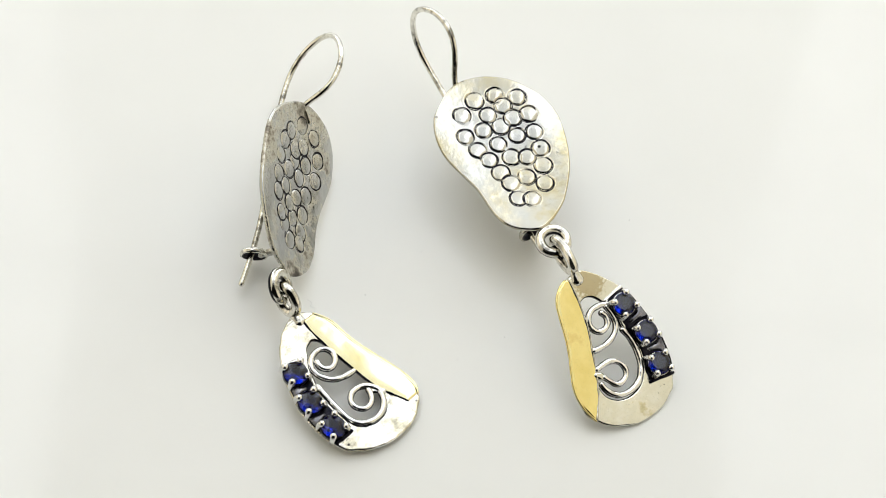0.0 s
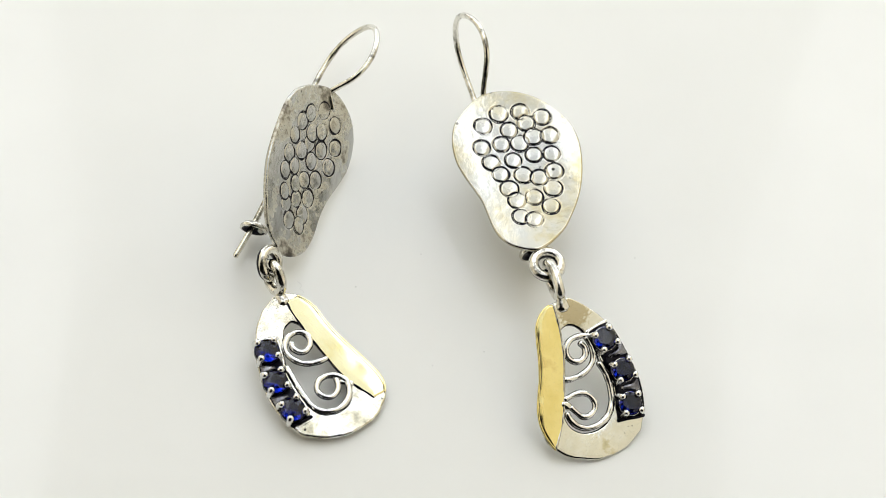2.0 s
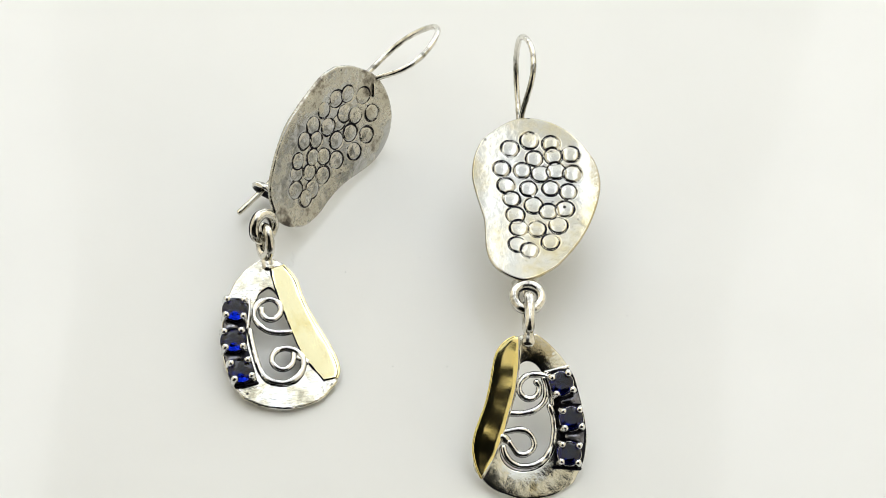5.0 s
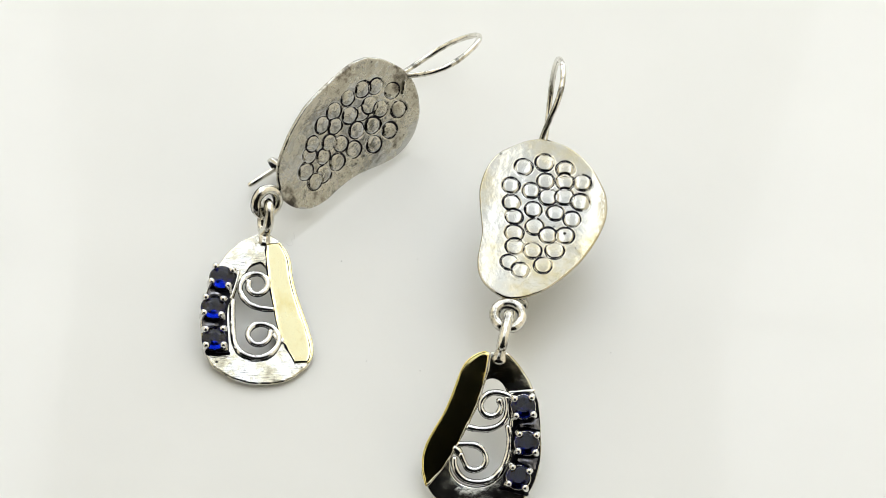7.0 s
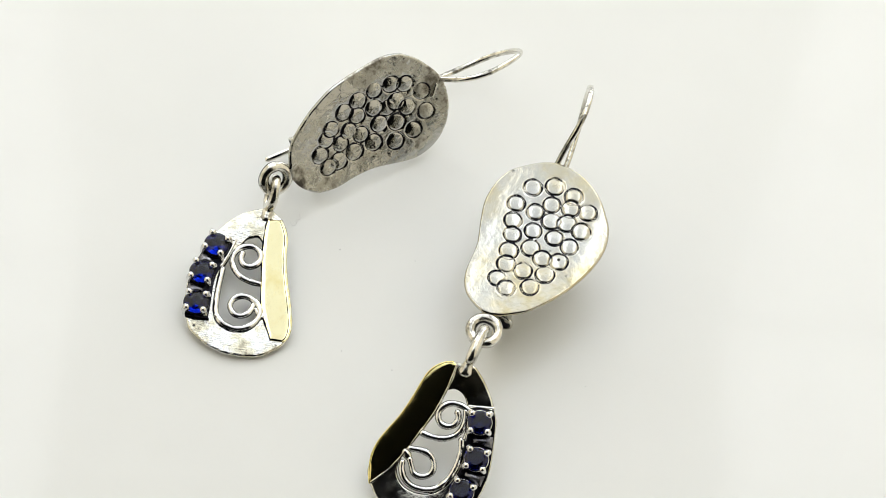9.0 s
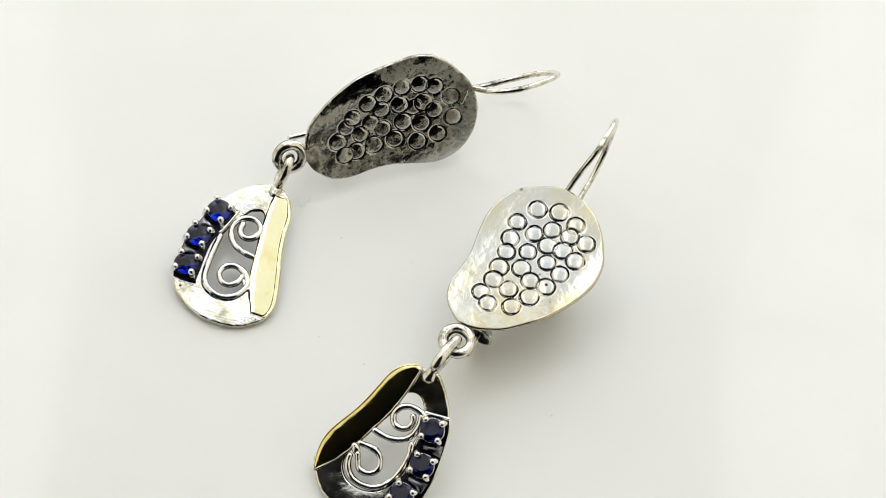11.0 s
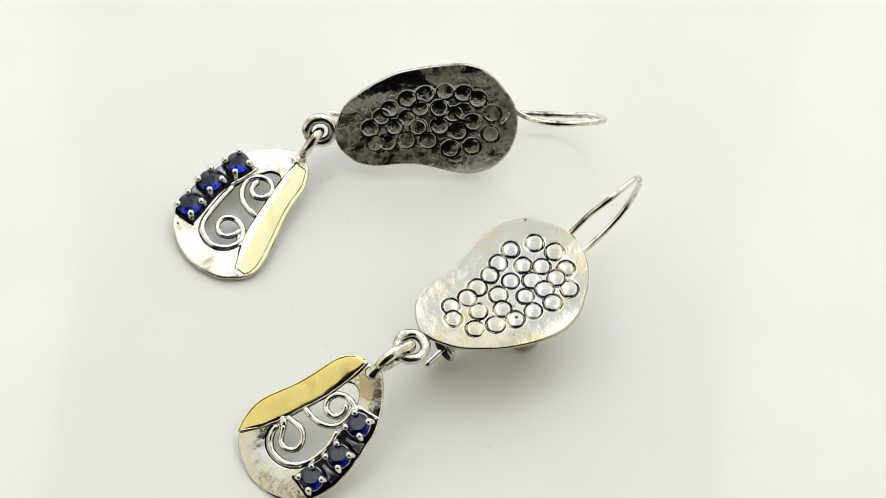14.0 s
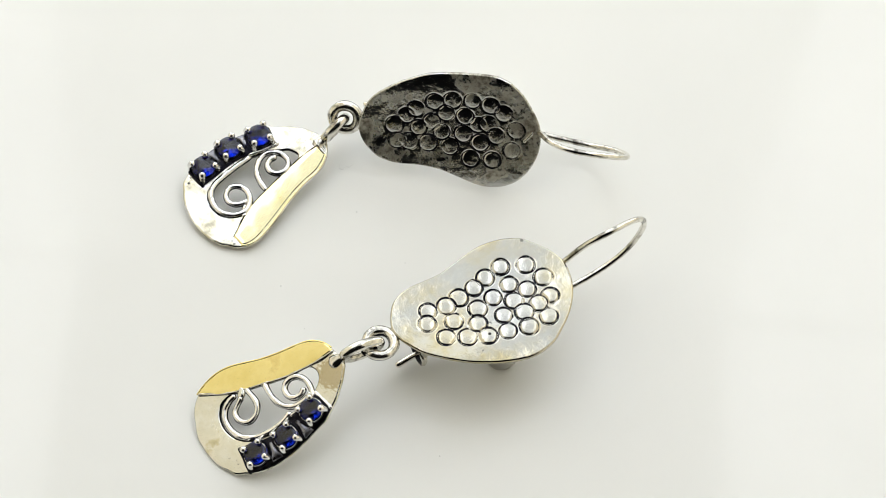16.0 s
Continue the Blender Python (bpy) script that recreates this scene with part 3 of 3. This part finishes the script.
def hardware(earring, m, md, hook_pts, ring_at, drop_top, catch_at):
    """Ear wire, catch, the ring on the plate and the link to the drop. m, md: poses of plate and drop."""
    path = curve_through([(x, y, z) for x, y, z in hook_pts], 8)
    wire = resample(path, 150)
    for _ in range(40):
        wire = [wire[0], *((wire[i - 1] + 2 * wire[i] + wire[i + 1]) / 4 for i in range(1, 149)), wire[-1]]
    part("ear_wire", tube(wire, 0.40, 12, wobble=0.05), WIRE, earring, "looped silver ear wire with a straight tail", m)
    tail = Vector(catch_at)
    # the catch: a shallow cup that holds the tail of the wire, dark inside
    bm = lathe([(0.25, 0.55), (1.1, 0.50), (1.65, 0.25), (1.9, -0.15), (1.85, -0.5), (1.6, -0.55), (1.35, -0.2), (0.3, 0.1)], 24, dark_rows=(5, 6))
    here = m @ Matrix.Translation((tail + Vector((0.15, 0.0, 0.25))) * MM) @ pose(0, 0, 0, -90, 0, 0)
    part("catch", bm, [WIRE, NIELLO], earring, "round silver catch cup behind the plate, dark inside", here)
    post = [Vector((tail.x + 1.2, tail.y, tail.z + 0.6)), Vector((tail.x + 1.0, tail.y + 0.3, (tail.z + 0.6) * 0.4)), Vector((tail.x + 0.6, tail.y + 0.6, -0.6))]
    part("catch_post", tube(curve_through(post, 5), 0.5, 10), AGED, earring, "short silver post of the catch", m)
    ring_m = m @ Matrix.Translation(Vector((ring_at[0], ring_at[1], ring_at[2])) * MM)
    part("plate_ring", oxide_and_shade(tube(ring_path(1.8), 0.70, 14, True, wobble=0.15), -0.1, Vector()), [WIRE, NIELLO], earring, "thick round silver ring soldered to the plate", ring_m)
    # the link: from inside the ring to the drop's top
    a = ring_m.translation / MM
    b = (md @ (Vector(drop_top) * MM)) / MM
    d = b - a
    up = (m.to_3x3() @ Vector((0, 0, 1)) + md.to_3x3() @ Vector((0, 0, 1))).normalized()
    link_m = axes((a + b) / 2, None, d, d.cross(up))
    part("link", tube([Vector((p.x * 0.85, p.y * (d.length / 2) / 1.75, 0)) for p in ring_path(1.7)], 0.68, 12, True, wobble=0.1), WIRE, earring, "oval silver link to the drop", link_m)
    neck = [Vector((drop_top[0] * 1.0, drop_top[1] + 0.2, 0.1)), Vector((drop_top[0], drop_top[1] - 0.6, -0.1)), Vector((drop_top[0], drop_top[1] - 1.5, -0.3))]
    part("bail", tube(curve_through(neck, 5), lambda s: 0.55 + 0.4 * s, 12, flat=0.75, wobble=0.3), WIRE, earring, "soldered silver neck of the drop", md)


def earring(base, label, plate_m, outline, circles, drop_m, side, hook_pts, ring_at, drop_top, catch_at, shape, notch):
    e = new("earring")
    e.matrix_basis = Matrix.Translation(Vector(base) * MM)
    tagged(e, label, "earring", "pair of earrings")
    back = e.matrix_basis.inverted()
    m, md = back @ plate_m, back @ drop_m
    plate(e, m, outline, circles, notch)
    hardware(e, m, md, hook_pts, ring_at, drop_top, catch_at)
    drop(e, md, side, *shape)
    return e


L_OUT = [(-5.78, 8.71), (-3.87, 10.21), (-1.93, 11.16), (-0.01, 11.88), (1.31, 12.1), (3.15, 12), (4.96, 11.41), (6.82, 10.34), (8.07, 9.19), (9.09, 7.8), (9.69, 5.99), (9.7, 4.02), (9.03, 2.16), (7.91, 0.01), (6.84, -2.1), (6.27, -3.97), (5.89, -5.98), (5.63, -7.86), (5.01, -9.73), (4.1, -11.05), (2.46, -12.19), (0.84, -12.72), (-0.82, -12.65), (-2.0, -12.15), (-3.46, -11.35), (-4.58, -10.25), (-5.48, -8.73), (-6.36, -6.76), (-6.97, -4.76), (-7.48, -2.42), (-7.51, -0.01), (-7.37, 2.37), (-7.15, 4.87), (-6.73, 6.91)]
R_OUT = [(-0.08, 12.13), (1.33, 12.17), (2.86, 11.89), (4.3, 11.34), (5.65, 10.53), (6.92, 9.51), (8.1, 8.22), (8.92, 7.05), (9.72, 5.82), (10.19, 4.39), (10.39, 2.72), (10.2, 0.92), (9.59, -1.26), (8.75, -3.39), (7.7, -5.44), (6.52, -7.21), (5.2, -8.78), (3.74, -10.3), (2.24, -11.27), (0.73, -12.06), (-0.87, -12.48), (-2.12, -12.2), (-3.44, -11.45), (-4.53, -10.5), (-5.24, -9.2), (-5.62, -7.43), (-5.61, -5.24), (-5.64, -3.13), (-6.07, -1.2), (-6.56, 1.02), (-6.89, 3.27), (-6.66, 5.52), (-6.11, 7.32), (-5.24, 8.86), (-3.93, 10.04), (-2.28, 11.22), (-1.1, 11.8)]
L_CIRCLES = [(-3.32, -2.03), (-3.45, 0.42), (-3.29, 3.12), (-2.54, 5.52), (-1.31, 7.26), (1.18, 8.78), (4.08, 7.98), (5.44, 5.18), (5.2, 2.2), (3.4, -0.53), (2.76, -3.47), (2.42, -6.06), (2.21, -7.68),
             (-0.1, -7.86), (-1.46, -6.03), (-2.37, -4.7), (0.44, -4.57), (-0.39, -2.7), (-1.57, -0.65), (1.22, -1.47), (-0.98, 1.9), (1.57, 1.46), (0.28, 3.58), (0.21, 5.04), (2.93, 3.69), (1.99, 5.97)]
R_CIRCLES = [(-2.84, 4.42), (-1.56, 7.48), (1.11, 8.66), (-2.37, 1.93), (-0.09, 4.2), (1.63, 5.95), (3.95, 8.08), (-1.77, -0.07), (0.61, 1.46), (2.29, 3.64), (4.16, 6.24), (6.5, 6.44), (-1.4, -2.51),
             (4.4, 4.04), (-1.03, -4.54), (1.13, -1.06), (3.54, 1.46), (6.61, 3.5), (-1.41, -7.01), (1.34, -4.69), (3.05, -2.07), (5.86, 0.79), (0.18, -7.95), (5.26, -1.8), (2.98, -6.67), (4.21, -4.19)]
L_HOOK = [(1.55, 11.2, -0.9), (1.5, 12.2, -0.4), (1.4, 12.75, 2.05), (1.55, 14.05, 3.95), (2.15, 16.7, 4.9), (2.7, 19.35, 4.85), (4.3, 23.05, 2.6), (5.75, 23.9, -0.65), (6.45, 21.85, -4.35), (6.8, 18.65, -6.45), (5.45, 13.2, -6.65), (3.4, 5.85, -6.9), (2.4, 1.6, -6.1), (1.5, -2.3, -5.6), (0.8, -8.2, -6.35), (0.15, -13.1, -7.5)]
R_HOOK = [(0.1, 11.6, -0.9), (0.15, 12.7, -0.6), (0.8, 13.85, 2.75), (1.7, 16.25, 5.3), (1.6, 20.6, 5.5), (0.7, 23.5, 3.2), (0.65, 24.3, 1.35), (0.4, 24.3, -1.2), (0.55, 21.9, -5.2), (0.8, 17.8, -6.65), (0.8, 12.5, -7.55), (0.35, 2.8, -7.7), (0.1, -5.0, -7.4), (0.1, -9.0, -7.3), (0.25, -12.3, -7.75)]
L_PLATE = axes((-15.81, 3.78, 7.16), None, (-0.0469, 0.9794, 0.1963), (0.8558, -0.0619, 0.5137))
R_PLATE = axes((11.34, 10.65, 8.64), None, (-0.5704, 0.8199, 0.0488), (0.038, -0.033, 0.9987))
L_DROP = axes((-6.07, -21.57, 0.98), None, (-0.7121, 0.6926, 0.115), (0.1133, -0.0483, 0.9924))
R_DROP = axes((27.34, -14.4, 3.5), None, (-0.4805, 0.78, 0.4009), (0.2921, -0.2887, 0.9118))


def fibre(base, pts, radius):
    path = curve_through([(x, y, 0.06) for x, y in pts], 6)
    ob = part("dust_fibre", tube(path, radius, 6), DUST, None, at=Matrix.Translation(Vector((base[0], base[1], TOP)) * MM))
    return tagged(ob, "tiny curled grey fibre lying on the white plate", "dust")


def speck(base, size):
    bm = bmesh.new()
    bmesh.ops.create_icosphere(bm, subdivisions=1, radius=size * MM)
    for v in bm.verts:
        v.co *= 1 + 0.5 * noise.noise(v.co * 9000)
        v.co.z *= 0.5
    ob = part("dust_speck", bm, DUST, None, at=Matrix.Translation((base[0] * MM, base[1] * MM, (TOP + size * 0.45) * MM)))
    return tagged(ob, "tiny grey dust speck lying on the white plate", "dust", "dust on the plate")


def putty(base, top):
    """A pinched lump of putty that props up the plate."""
    bm = lathe([(1.2, TOP), (1.9, TOP + 0.15), (2.05, TOP + 0.8), (1.8, TOP + 2.2), (1.6, TOP + 4.2), (1.7, top - 1.6), (2.0, top - 0.6), (1.8, top - 0.1), (0.4, top)], 28)
    for v in bm.verts:
        push = 1 + 0.16 * noise.noise(v.co * 420)
        v.co.x, v.co.y = v.co.x * push, v.co.y * push
    ob = part("putty_lump", bm, PUTTY, None, at=Matrix.Translation(Vector((base[0], base[1], 0)) * MM))
    return tagged(ob, "pinched lump of pale grey putty propping up the silver plate", "putty")


turntable = setting()
left = earring((-15.95, 3.65, 0), "silver drop earring leaning on its edge, plate darkened by oxidation", L_PLATE, L_OUT, L_CIRCLES, L_DROP, 1, L_HOOK, (-1.1, -14.6, -0.4), (0.45, 11.75, 0.0), (0.6, -8.6, -6.4), (LEFT_SHAPE, 0.006), True)
right = earring((11.24, 10.72, 0), "silver drop earring lying face up on its ear wire", R_PLATE, R_OUT, R_CIRCLES, R_DROP, -1, R_HOOK, (-0.45, -14.5, -0.5), (-0.05, 10.95, 0.0), (0.1, -9.0, -7.3), (RIGHT_SHAPE, 0.009), False)
dust = [fibre((-12.08, -9.92, 0), [(-0.6, 0.9), (0.1, 0.5), (0.0, -0.1), (0.6, -0.3), (0.5, -0.9), (-0.1, -0.9)], 0.022)]
for x, y, s in ((-5.0, -7.5, 0.11), (14.0, -12.0, 0.10), (8.0, -16.0, 0.10), (30.0, 8.0, 0.10), (2.0, 0.0, 0.09)):
    dust.append(speck((x, y), s))
prop = putty((14.4, 14.3), 7.6)


def motions():
    """All that lies on the plate turns with it about the plate's centre."""
    for thing in [turntable, left, right, prop] + dust:
        base = thing.matrix_basis.translation.copy()
        rows = []
        for i in range(33):
            t = i * 0.5
            turn = pose(0, 0, 0, 0, 0, TURN * t + GAIN * ((t / 8 - 1) ** 2 - 1))
            rows.append((t, Matrix.Translation(turn @ base) @ turn))
        walk(thing, rows)


motions()
